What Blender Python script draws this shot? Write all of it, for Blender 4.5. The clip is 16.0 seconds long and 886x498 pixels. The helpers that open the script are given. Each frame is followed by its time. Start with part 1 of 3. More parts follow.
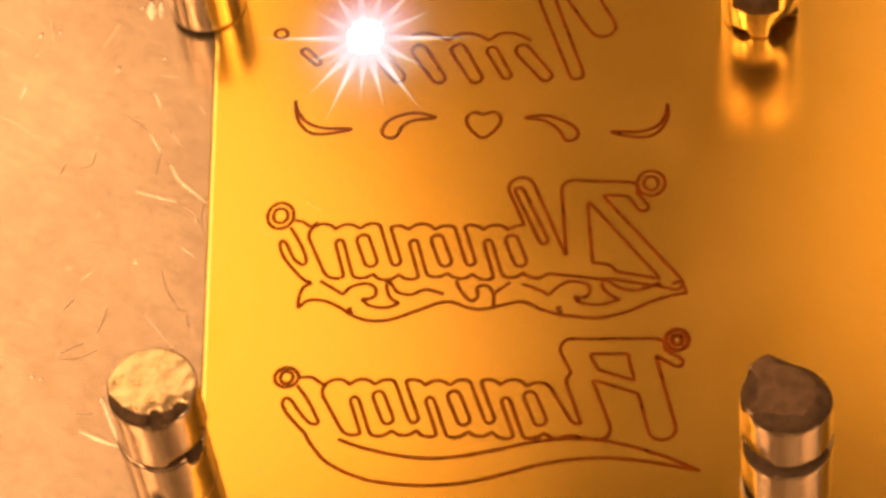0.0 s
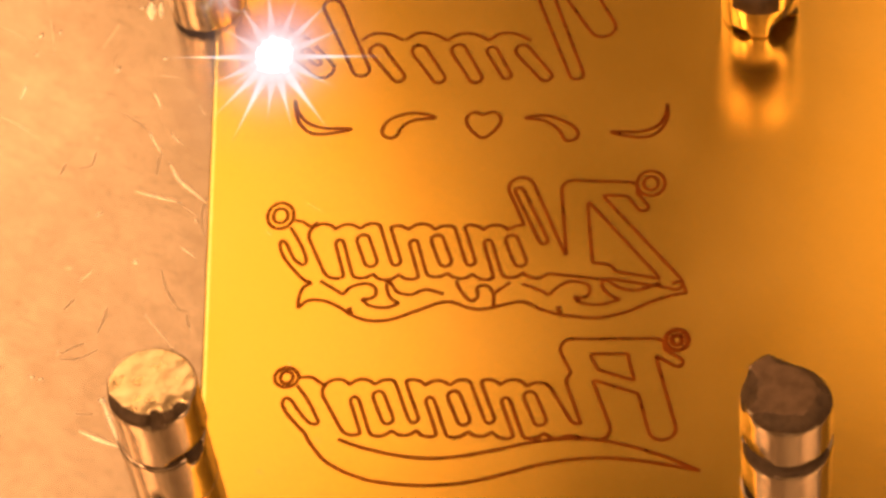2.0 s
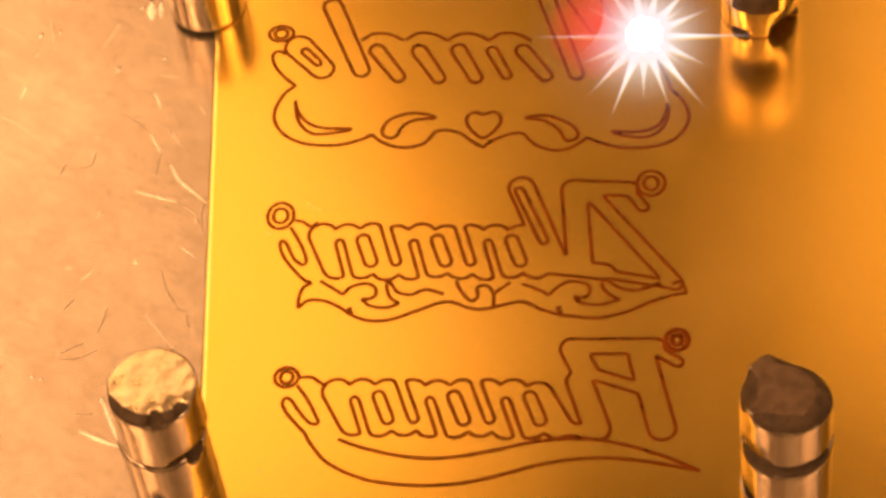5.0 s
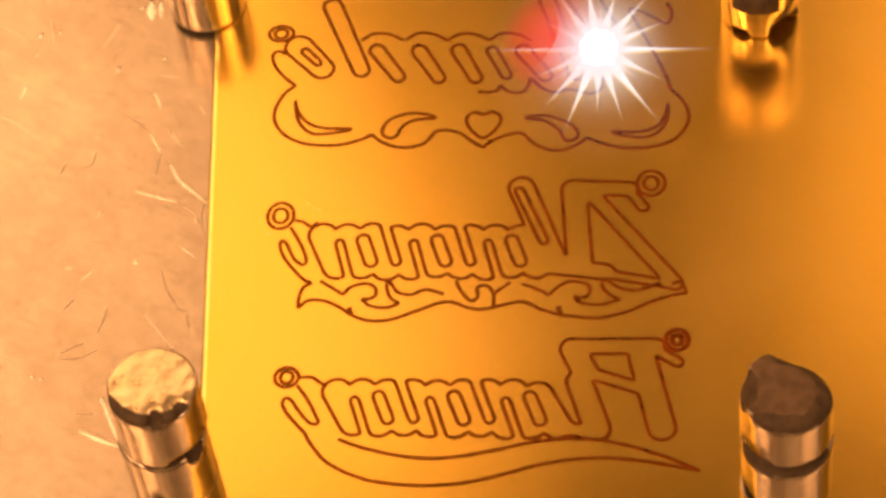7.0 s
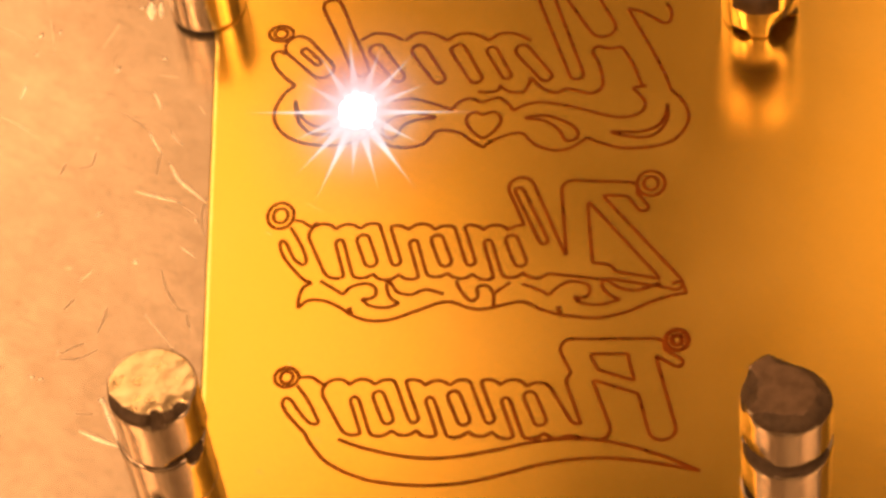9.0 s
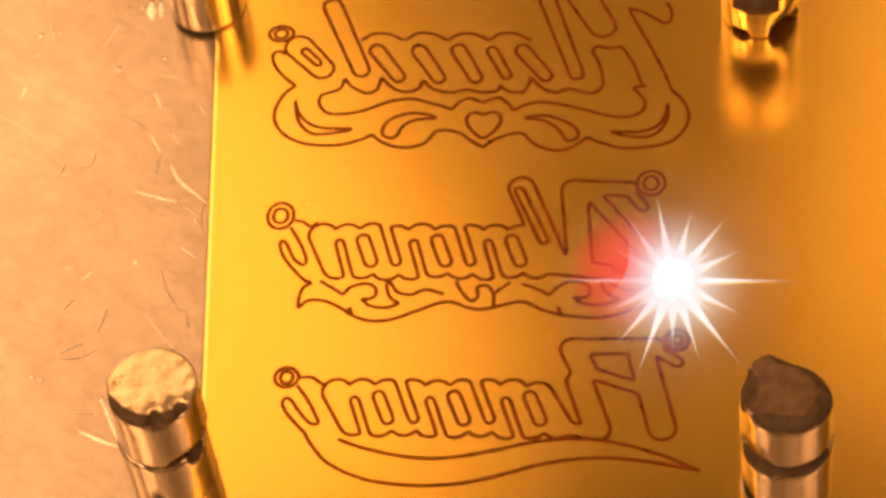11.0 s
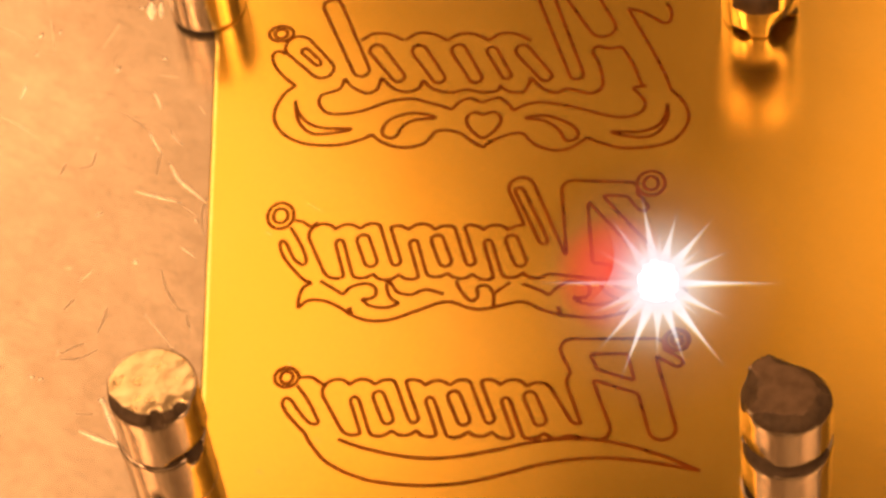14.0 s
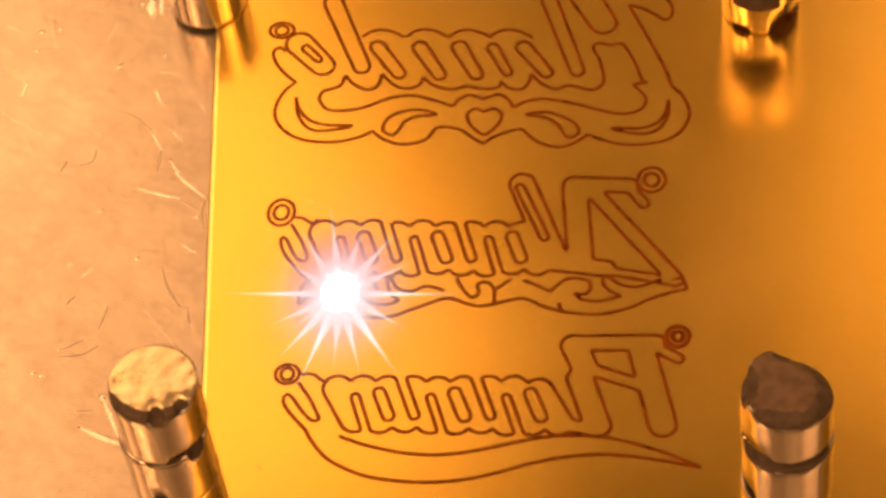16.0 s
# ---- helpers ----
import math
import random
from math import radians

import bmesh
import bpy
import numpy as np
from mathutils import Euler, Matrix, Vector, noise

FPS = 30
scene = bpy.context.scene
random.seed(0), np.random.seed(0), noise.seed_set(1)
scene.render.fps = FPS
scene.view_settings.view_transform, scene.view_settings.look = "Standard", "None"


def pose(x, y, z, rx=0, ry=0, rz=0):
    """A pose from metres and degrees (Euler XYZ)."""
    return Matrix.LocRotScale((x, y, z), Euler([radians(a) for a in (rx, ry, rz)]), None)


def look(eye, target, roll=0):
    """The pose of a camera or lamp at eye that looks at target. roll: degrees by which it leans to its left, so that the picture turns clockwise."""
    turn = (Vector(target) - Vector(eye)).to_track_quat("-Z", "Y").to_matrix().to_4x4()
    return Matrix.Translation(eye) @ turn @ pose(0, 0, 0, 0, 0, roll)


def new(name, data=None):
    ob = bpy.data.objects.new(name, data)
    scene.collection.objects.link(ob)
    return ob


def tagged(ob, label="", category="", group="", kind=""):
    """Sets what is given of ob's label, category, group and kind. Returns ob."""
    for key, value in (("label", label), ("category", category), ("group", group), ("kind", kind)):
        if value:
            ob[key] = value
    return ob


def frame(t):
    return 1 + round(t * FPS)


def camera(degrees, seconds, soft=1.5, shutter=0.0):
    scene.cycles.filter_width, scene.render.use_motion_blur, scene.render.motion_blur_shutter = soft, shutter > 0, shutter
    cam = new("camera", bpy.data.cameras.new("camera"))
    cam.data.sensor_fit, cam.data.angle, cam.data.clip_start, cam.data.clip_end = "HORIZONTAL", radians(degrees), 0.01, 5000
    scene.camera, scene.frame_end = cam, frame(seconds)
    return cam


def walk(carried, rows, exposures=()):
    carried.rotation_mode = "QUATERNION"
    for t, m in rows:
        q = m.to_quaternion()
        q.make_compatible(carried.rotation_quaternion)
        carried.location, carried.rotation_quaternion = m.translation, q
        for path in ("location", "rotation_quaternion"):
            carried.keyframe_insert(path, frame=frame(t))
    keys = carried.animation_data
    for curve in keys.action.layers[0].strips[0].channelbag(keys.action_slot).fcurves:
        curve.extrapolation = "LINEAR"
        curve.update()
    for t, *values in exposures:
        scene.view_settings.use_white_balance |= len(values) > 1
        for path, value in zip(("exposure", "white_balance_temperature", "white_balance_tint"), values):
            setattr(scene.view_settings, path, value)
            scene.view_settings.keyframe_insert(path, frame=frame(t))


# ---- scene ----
# The camera stands still over the bench and settles a little at the very end.
cam = camera(17.25, 16.0, soft=3.3)
STAND = (0.02988, -0.16559, 0.22362)
walk(cam, [(0.0, pose(*STAND, 36.738, 4.926, 3.667)),
           (15.4, pose(*STAND, 36.738, 4.926, 3.667)),
           (15.6, pose(*STAND, 36.720, 4.936, 3.667)),
           (16.0, pose(*STAND, 36.672, 4.942, 3.667))])

# ---- light: a dim warm room, and seven unseen fill panels added to shape the reflections ----
world = bpy.data.worlds.new("room_air")
scene.world = world
world.use_nodes = True
world.node_tree.nodes["Background"].inputs[0].default_value = (1.0, 0.5, 0.22, 1)
world.node_tree.nodes["Background"].inputs[1].default_value = 0.05
scene.view_settings.exposure = 0.0
WARM = (1.0, 0.465, 0.18)


def fill_panel(name, at, target, wide, deep, watts):
    data = bpy.data.lights.new(name, "AREA")
    data.shape, data.size, data.size_y, data.energy, data.color = "RECTANGLE", wide, deep, watts, WARM
    ob = new(name, data)
    ob.matrix_world = look(at, target)
    return ob


fill_panel("fill_panel_west", (-0.284, 0.316, 0.38), (-0.02, 0, 0), 0.393, 0.43, 1.32)
fill_panel("fill_panel_east", (0.225, 0.398, 0.38), (0.03, 0, 0), 0.312, 0.396, 0.55)
# unseen panel added to lift the dark middle of the brass at the top
fill_panel("fill_panel_north", (0.012, 0.46, 0.45), (0.015, 0.02, 0), 0.15, 0.14, 0.016)
fill_panel("fill_panel_south", (0.04, -0.28, 0.57), (0.04, -0.279, 0), 0.80, 0.34, 0.8)
# three unseen panels added for bright streaks on the magnets' sides
fill_panel("fill_panel_far_west", (-0.42, -0.06, 0.50), (0, 0, 0), 0.16, 0.24, 0.55)
fill_panel("fill_panel_south_west", (-0.36, -0.34, 0.56), (0, 0, 0), 0.09, 0.30, 2.2)
fill_panel("fill_panel_south_east", (0.42, -0.27, 0.56), (0, 0, 0), 0.26, 0.26, 1.5)


# ---- materials ----
def material(name):
    m = bpy.data.materials.new(name)
    m.use_nodes = True
    t = m.node_tree
    return m, t, t.nodes["Principled BSDF"]


def node(t, kind, **values):
    n = t.nodes.new(kind)
    for key, v in values.items():
        n.inputs[key.replace("_", " ")].default_value = v
    return n


def coords(t, scale=(1, 1, 1), turn=0.0, kind="Object"):
    c = t.nodes.new("ShaderNodeTexCoord")
    r = t.nodes.new("ShaderNodeMapping")
    r.inputs["Rotation"].default_value = (0, 0, radians(turn))
    t.links.new(c.outputs[kind], r.inputs["Vector"])
    m = t.nodes.new("ShaderNodeMapping")
    m.inputs["Scale"].default_value = scale
    t.links.new(r.outputs[0], m.inputs["Vector"])
    return m.outputs[0]


def ramp(t, source, stops):
    r = t.nodes.new("ShaderNodeValToRGB")
    e = r.color_ramp.elements
    while len(e) < len(stops):
        e.new(0.5)
    for i, (p, c) in enumerate(stops):
        e[i].position, e[i].color = p, (*c, 1) if len(c) == 3 else c
    t.links.new(source, r.inputs[0])
    return r.outputs[0]


def noise_of(t, vector, scale, detail=4.0, rough=0.55):
    n = node(t, "ShaderNodeTexNoise", Scale=scale, Detail=detail, Roughness=rough)
    t.links.new(vector, n.inputs["Vector"])
    return n.outputs["Fac"]


def node_range(t, source, low, high):
    """0 at low, 1 at high, clamped."""
    n = t.nodes.new("ShaderNodeMapRange")
    n.inputs["From Min"].default_value, n.inputs["From Max"].default_value = low, high
    t.links.new(source, n.inputs["Value"])
    return n.outputs[0]


def bump(t, bsdf, height, strength, distance):
    b = node(t, "ShaderNodeBump", Strength=strength, Distance=distance)
    t.links.new(height, b.inputs["Height"])
    t.links.new(b.outputs[0], bsdf.inputs["Normal"])
    return b


def mixed(t, a, b, kind="MULTIPLY", fac=1.0):
    m = t.nodes.new("ShaderNodeMixRGB")
    m.blend_type = kind
    m.inputs[0].default_value = fac
    t.links.new(a, m.inputs[1])
    t.links.new(b, m.inputs[2])
    return m.outputs[0]


def brass_material():
    m, t, b = material("brushed_brass")
    cloud = noise_of(t, coords(t), 55, 4)
    t.links.new(ramp(t, cloud, [(0.3, (0.88, 0.58, 0.09)), (0.7, (0.95, 0.65, 0.13))]), b.inputs["Base Color"])
    t.links.new(ramp(t, cloud, [(0.3, (0.190,) * 3), (0.72, (0.232,) * 3)]), b.inputs["Roughness"])
    b.inputs["Metallic"].default_value = 1.0
    bump(t, b, mixed(t, noise_of(t, coords(t), 120, 3), noise_of(t, coords(t, (1, 2.2, 1), 4.6), 420, 3), "MIX", 0.35), 0.03, 0.0006)
    return m


def steel_material():
    m, t, b = material("worn_steel")
    cloud = noise_of(t, coords(t), 38, 7, 0.66)
    blot = noise_of(t, coords(t, (1, 1.4, 1), 35), 240, 6, 0.7)
    fine = noise_of(t, coords(t), 1100, 4)
    base = ramp(t, mixed(t, cloud, blot, "MIX", 0.5), [(0.36, (0.46, 0.395, 0.32)), (0.48, (0.545, 0.475, 0.395)), (0.62, (0.65, 0.575, 0.48))])
    height = mixed(t, blot, fine, "MIX", 0.55)
    for turn, stretch, far in ((28, 26, 210), (-58, 34, 160), (72, 30, 260), (8, 40, 190)):
        hair = noise_of(t, coords(t, (1, stretch, 1), turn), far, 2, 0.4)
        line = ramp(t, hair, [(0.655, (0, 0, 0)), (0.675, (1, 1, 1)), (0.70, (0, 0, 0))])
        height = mixed(t, height, line, "ADD", 0.14)
        tint = ramp(t, line, [(0.0, (1, 1, 1)), (1.0, (0.90, 0.86, 0.83))])
        base = mixed(t, base, tint)
    # the base colour gets darker towards the sheet, with a ragged edge
    place = t.nodes.new("ShaderNodeSeparateXYZ")
    t.links.new(coords(t, turn=-4.6), place.inputs[0])
    ragged = t.nodes.new("ShaderNodeMath")
    ragged.operation, ragged.inputs[1].default_value = "MULTIPLY_ADD", 0.030
    t.links.new(noise_of(t, coords(t), 60, 4), ragged.inputs[0])
    t.links.new(place.outputs["X"], ragged.inputs[2])
    near_sheet = ramp(t, node_range(t, ragged.outputs[0], -0.026, -0.006), [(0.0, (1, 1, 1)), (1.0, (0.73, 0.74, 0.73))])
    base = mixed(t, base, near_sheet)
    t.links.new(base, b.inputs["Base Color"])
    t.links.new(ramp(t, mixed(t, cloud, blot, "MIX", 0.5), [(0.35, (0.15,) * 3), (0.65, (0.26,) * 3)]), b.inputs["Roughness"])
    b.inputs["Metallic"].default_value = 0.85
    bump(t, b, height, 0.13, 0.00022)
    return m


def plain_metal(name, low, high, rough, scale, relief=0.1, metal=1.0):
    m, t, b = material(name)
    n = noise_of(t, coords(t), scale, 5)
    f = noise_of(t, coords(t), scale * 6, 3)
    t.links.new(ramp(t, n, [(0.35, low), (0.68, high)]), b.inputs["Base Color"])
    t.links.new(ramp(t, n, [(0.3, (rough * 0.8,) * 3), (0.7, (min(1, rough * 1.25),) * 3)]), b.inputs["Roughness"])
    b.inputs["Metallic"].default_value = metal
    bump(t, b, mixed(t, n, f, "MIX", 0.4), relief, 0.0003)
    return m


def glow_material(name, colour, strength, reach=0.0, power=1.0, peak=1.0, tall=1.0):
    """Glow for the spark's core and its added rays and glare; with a reach it thins out from the spot's middle."""
    m = bpy.data.materials.new(name)
    m.use_nodes = True
    t = m.node_tree
    t.nodes.clear()
    end = t.nodes.new("ShaderNodeOutputMaterial")
    e = node(t, "ShaderNodeEmission", Strength=strength)
    e.inputs["Color"].default_value = (*colour, 1)
    if not reach:
        t.links.new(e.outputs[0], end.inputs[0])
        return m
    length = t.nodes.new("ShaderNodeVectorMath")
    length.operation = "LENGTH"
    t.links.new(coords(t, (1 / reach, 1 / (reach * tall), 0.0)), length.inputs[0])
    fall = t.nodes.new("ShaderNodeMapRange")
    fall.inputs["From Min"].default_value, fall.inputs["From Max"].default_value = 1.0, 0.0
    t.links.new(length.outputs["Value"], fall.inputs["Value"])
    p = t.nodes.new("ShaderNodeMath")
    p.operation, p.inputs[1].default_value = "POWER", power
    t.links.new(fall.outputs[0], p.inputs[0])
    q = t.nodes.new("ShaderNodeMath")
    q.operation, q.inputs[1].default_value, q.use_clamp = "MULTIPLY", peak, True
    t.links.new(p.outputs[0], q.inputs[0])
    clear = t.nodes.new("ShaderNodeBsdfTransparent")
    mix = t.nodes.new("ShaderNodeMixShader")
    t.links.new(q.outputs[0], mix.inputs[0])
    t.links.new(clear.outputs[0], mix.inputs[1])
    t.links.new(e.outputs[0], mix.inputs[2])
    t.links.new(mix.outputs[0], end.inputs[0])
    return m


BRASS = brass_material()
STEEL = steel_material()


def nickel_material():
    """Plating lined along the magnet's axis; its pale and dark streaks imitate reflections."""
    m, t, b = material("nickel_plating")
    fine_streak = noise_of(t, coords(t, (1, 1, 0.03)), 520, 3, 0.6)
    broad = noise_of(t, coords(t, (1, 1, 0.06)), 230, 2, 0.5)
    spots = noise_of(t, coords(t), 900, 4)
    both = mixed(t, fine_streak, broad, "MIX", 0.6)
    t.links.new(ramp(t, both, [(0.38, (0.42, 0.36, 0.29)), (0.48, (0.56, 0.49, 0.41)), (0.58, (0.82, 0.75, 0.64))]), b.inputs["Base Color"])
    t.links.new(ramp(t, spots, [(0.3, (0.11,) * 3), (0.7, (0.19,) * 3)]), b.inputs["Roughness"])
    b.inputs["Metallic"].default_value = 1.0
    bump(t, b, both, 0.5, 0.0004)
    return m


NICKEL = nickel_material()
# worn end; its pale yellow base also carries the light it reflects
WORN = plain_metal("worn_nickel_end", (0.78, 0.64, 0.38), (0.97, 0.89, 0.62), 0.29, 420, 0.26)
CORE = plain_metal("broken_magnet_core", (0.115, 0.078, 0.053), (0.205, 0.143, 0.098), 0.60, 700, 0.5, 0.35)
CHIP = plain_metal("chipped_magnet_rim", (0.06, 0.042, 0.030), (0.13, 0.092, 0.062), 0.60, 900, 0.5, 0.35)
BURN = plain_metal("laser_burnt_brass", (0.19, 0.046, 0.0035), (0.30, 0.077, 0.0065), 0.31, 900, 0.2, 0.9)
# pale base puts the glint of scratches and nicks into the colour
BRIGHT = plain_metal("scratch_glint", (0.93, 0.89, 0.82), (0.98, 0.95, 0.90), 0.24, 800, 0.2)
FIBRE = plain_metal("dark_fibre", (0.42, 0.36, 0.30), (0.50, 0.43, 0.36), 0.4, 500, 0.1, 0.6)
# unseen walls: pale and dark tones chosen for what the metal reflects
PALE = plain_metal("pale_unseen_wall", (0.52, 0.52, 0.51), (0.58, 0.58, 0.57), 0.6, 12, 0.05, 0.0)
PANEL = plain_metal("dark_unseen_wall", (0.125, 0.135, 0.145), (0.165, 0.18, 0.19), 0.6, 12, 0.05, 0.0)
EDGE = plain_metal("polished_brass_edge", (0.92, 0.76, 0.24), (0.97, 0.84, 0.34), 0.16, 600, 0.2)
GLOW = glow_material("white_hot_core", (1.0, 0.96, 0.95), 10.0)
# glare and lens flare around the spark, added as fading glow surfaces
HALO = glow_material("white_glare", (1.0, 0.85, 0.85), 1.0, 0.0085, 2.6, 1.8, 1.25)
OUTER_GLARE = glow_material("dull_glare", (0.60, 0.36, 0.30), 1.0, 0.0125, 1.3, 0.20, 1.25)
RED_FLARE = glow_material("red_flare_glow", (1.0, 0.07, 0.035), 1.0, 0.0058, 1.1, 0.95, 1.25)


# ---- mesh helpers ----
def part(name, bm, mats, parent=None, label=""):
    me = bpy.data.meshes.new(name)
    bm.normal_update()
    bm.to_mesh(me)
    bm.free()
    for m in mats if isinstance(mats, (list, tuple)) else [mats]:
        me.materials.append(m)
    ob = new(name, me)
    if parent:
        ob.parent = parent
    if label:
        ob["label"] = label
    return ob


def box(bm, x0, x1, y0, y1, z0, z1, m=Matrix.Identity(4), bevel=0.0, steps=3):
    made = bmesh.ops.create_cube(bm, size=1.0, matrix=m @ Matrix.Translation(((x0 + x1) / 2, (y0 + y1) / 2, (z0 + z1) / 2))
                                 @ Matrix.Diagonal((x1 - x0, y1 - y0, z1 - z0, 1)))
    if bevel:
        edges = {e for v in made["verts"] for e in v.link_edges}
        for f in bmesh.ops.bevel(bm, geom=list(edges), offset=bevel, segments=steps, profile=0.5, affect="EDGES")["faces"]:
            f.smooth = True


def spline(points, closed, step=0.2):
    """Points of a smooth line through the given ones, at even steps."""
    p = [Vector(q) for q in points]
    n = len(p)
    fine = []
    for i in range(n if closed else n - 1):
        a = p[(i - 1) % n] if closed or i else p[0] * 2 - p[1]
        b, c = p[i], p[(i + 1) % n]
        d = p[(i + 2) % n] if closed or i + 2 < n else p[n - 1] * 2 - p[n - 2]
        k = max(1 if (c - b).length < 0.3 else 3, int((c - b).length / step))
        for j in range(k):
            u = j / k
            fine.append(0.5 * (2 * b + (c - a) * u + (2 * a - 5 * b + 4 * c - d) * u * u + (3 * b - a - 3 * c + d) * u ** 3))
    if not closed:
        fine.append(p[-1])
    return fine


def ribbon(bm, pts, closed, width, base, high, taper=False, round_edge=True):
    """A low rounded bead along a line on a surface (millimetres in, metres out)."""
    n = len(pts)
    rows = []
    for i, q in enumerate(pts):
        a = pts[(i - 1) % n] if closed or i else q
        b = pts[(i + 1) % n] if closed or i < n - 1 else q
        d = (b - a).normalized() if (b - a).length else Vector((1, 0))
        s = Vector((-d.y, d.x))
        w = width * (0.5 + 0.07 * noise.noise((q.x * 1.7, q.y * 1.7, 3.0)))
        if taper:
            w *= 0.25 + 0.75 * math.sin(math.pi * (i + 0.5) / n)
        rows.append([bm.verts.new(((q + s * w * k) * 0.001).to_3d() + Vector((0, 0, base + h)))
                     for k, h in ((-1, -0.00006), (-0.94, high * 0.6), (-0.5, high), (0.5, high), (0.94, high * 0.6), (1, -0.00006))])
    for i in range(n if closed else n - 1):
        r, t = rows[i], rows[(i + 1) % n]
        for k in range(5):
            bm.faces.new((r[k], t[k], t[k + 1], r[k + 1])).smooth = round_edge or 0 < k < 4
    if not closed:
        bm.faces.new(rows[0])
        bm.faces.new(rows[-1][::-1])


# ---- the bench and what closes the place ----
TOP = 0.0005                                    # the sheet's upper face; the bed's is at zero
bm = bmesh.new()
box(bm, -0.548, 0.548, -0.488, 0.598, -0.012, 0.0, bevel=0.0008, steps=2)
bed = tagged(part("floor", bm, STEEL), "worn warm grey steel machine bed with fine scratches", "machine bed", kind="structure")


def wall(name, *size, paint=PALE):
    bm = bmesh.new()
    box(bm, *size, bevel=0.001, steps=1)
    return tagged(part(name, bm, paint), "plain unseen panel that closes the place, its grey chosen for reflections", "wall", kind="structure")


wall("wall_west", -0.56, -0.55, -0.50, 0.61, -0.013, 0.60)
wall("wall_east", 0.55, 0.56, -0.50, 0.61, -0.013, 0.60)
wall("wall_north", -0.549, 0.549, 0.60, 0.61, -0.013, 0.60, paint=PANEL)
wall("wall_south", -0.549, 0.549, -0.50, -0.49, -0.013, 0.60)
wall("ceiling", -0.56, 0.56, -0.50, 0.61, 0.601, 0.611)
# unseen darker panel, added to keep a dark band in the brass's reflection
wall("ceiling_dark_panel", -0.549, 0.549, 0.18, 0.599, 0.585, 0.599, paint=PANEL)

# ---- the brass sheet, a little askew on the bed ----
bm = bmesh.new()
LIE = Matrix.Translation((-0.02255, 0.0003, 0)) @ Matrix.Rotation(radians(4.63), 4, "Z")
box(bm, 0.0, 0.105, -0.0375, 0.075, 0.00004, TOP, LIE, bevel=0.00004, steps=1)
sheet = tagged(part("brass_sheet", bm, BRASS), "thin brushed brass sheet with burnt pendant outlines, on the steel bed", "metal sheet")
# its sheared edge slopes off a little, tilted and tinted paler for a bright highlight
bm = bmesh.new()
rows = []
for i in range(61):
    y = -0.0374 + 0.1122 * i / 60
    w = 0.00046 + 0.00005 * noise.noise((y * 260, 1, 2))
    rows.append([bm.verts.new(LIE @ Vector(p)) for p in ((0.00004, y, TOP - 0.000003), (-w * 0.5, y, TOP - 0.00004), (-w, y, TOP - 0.00011), (-w, y, 0.00004))])
for a, b in zip(rows, rows[1:]):
    for k in range(3):
        bm.faces.new((a[k], b[k], b[k + 1], a[k + 1])).smooth = k < 2
part("sheared_edge", bm, EDGE, sheet, "bright sheared edge")
LATE = []                                       # pieces of line that the beam burns during the shot


def engrave(points, closed=False, times=None, width=0.395):
    high = 0.000020 + 0.0000012 * (len(sheet.children) % 11)
    pts = spline(points, closed)
    if not times:
        bm = bmesh.new()
        ribbon(bm, pts, closed, width, TOP, high)
        part("engraved_line", bm, BURN, sheet)
        return
    if closed:
        pts = pts + [pts[0]]
    steps = max(1, round(len(pts) / 6))
    for i in range(steps):
        a, b = round(i * (len(pts) - 1) / steps), round((i + 1) * (len(pts) - 1) / steps)
        bm = bmesh.new()
        ribbon(bm, pts[a:b + 1], False, width, TOP, high)
        LATE.append((part("engraved_line", bm, BURN, sheet), times[0] + (times[1] - times[0]) * (i + 0.6) / steps))


def bar(a, b, broad, times=None, width=0.395):
    """The outline of a plain slanting bar with round ends."""
    a, b = Vector(a), Vector(b)
    d = (b - a).normalized()
    s, r = Vector((-d.y, d.x)), broad / 2
    r1 = r * 0.86
    k = max(2, round((b - a).length / 0.5))
    loop = [a + (s * math.cos(u) - d * math.sin(u)) * r for u in (j * math.pi / 6 for j in range(7))]
    loop += [(a - s * r).lerp(b - s * r1, j / k) for j in range(1, k)]
    loop += [b + (-s * math.cos(u) + d * math.sin(u)) * r1 for u in (j * math.pi / 6 for j in range(7))]
    loop += [(b + s * r1).lerp(a + s * r, j / k) for j in range(1, k)]
    engrave(loop, closed=True, times=times, width=width)


def ring(c, rx, ry, times=None, width=0.395):
    loop = [(c[0] + rx * math.cos(k * math.pi / 8), c[1] + ry * math.sin(k * math.pi / 8)) for k in range(16)]
    engrave(loop, closed=True, times=times, width=width)


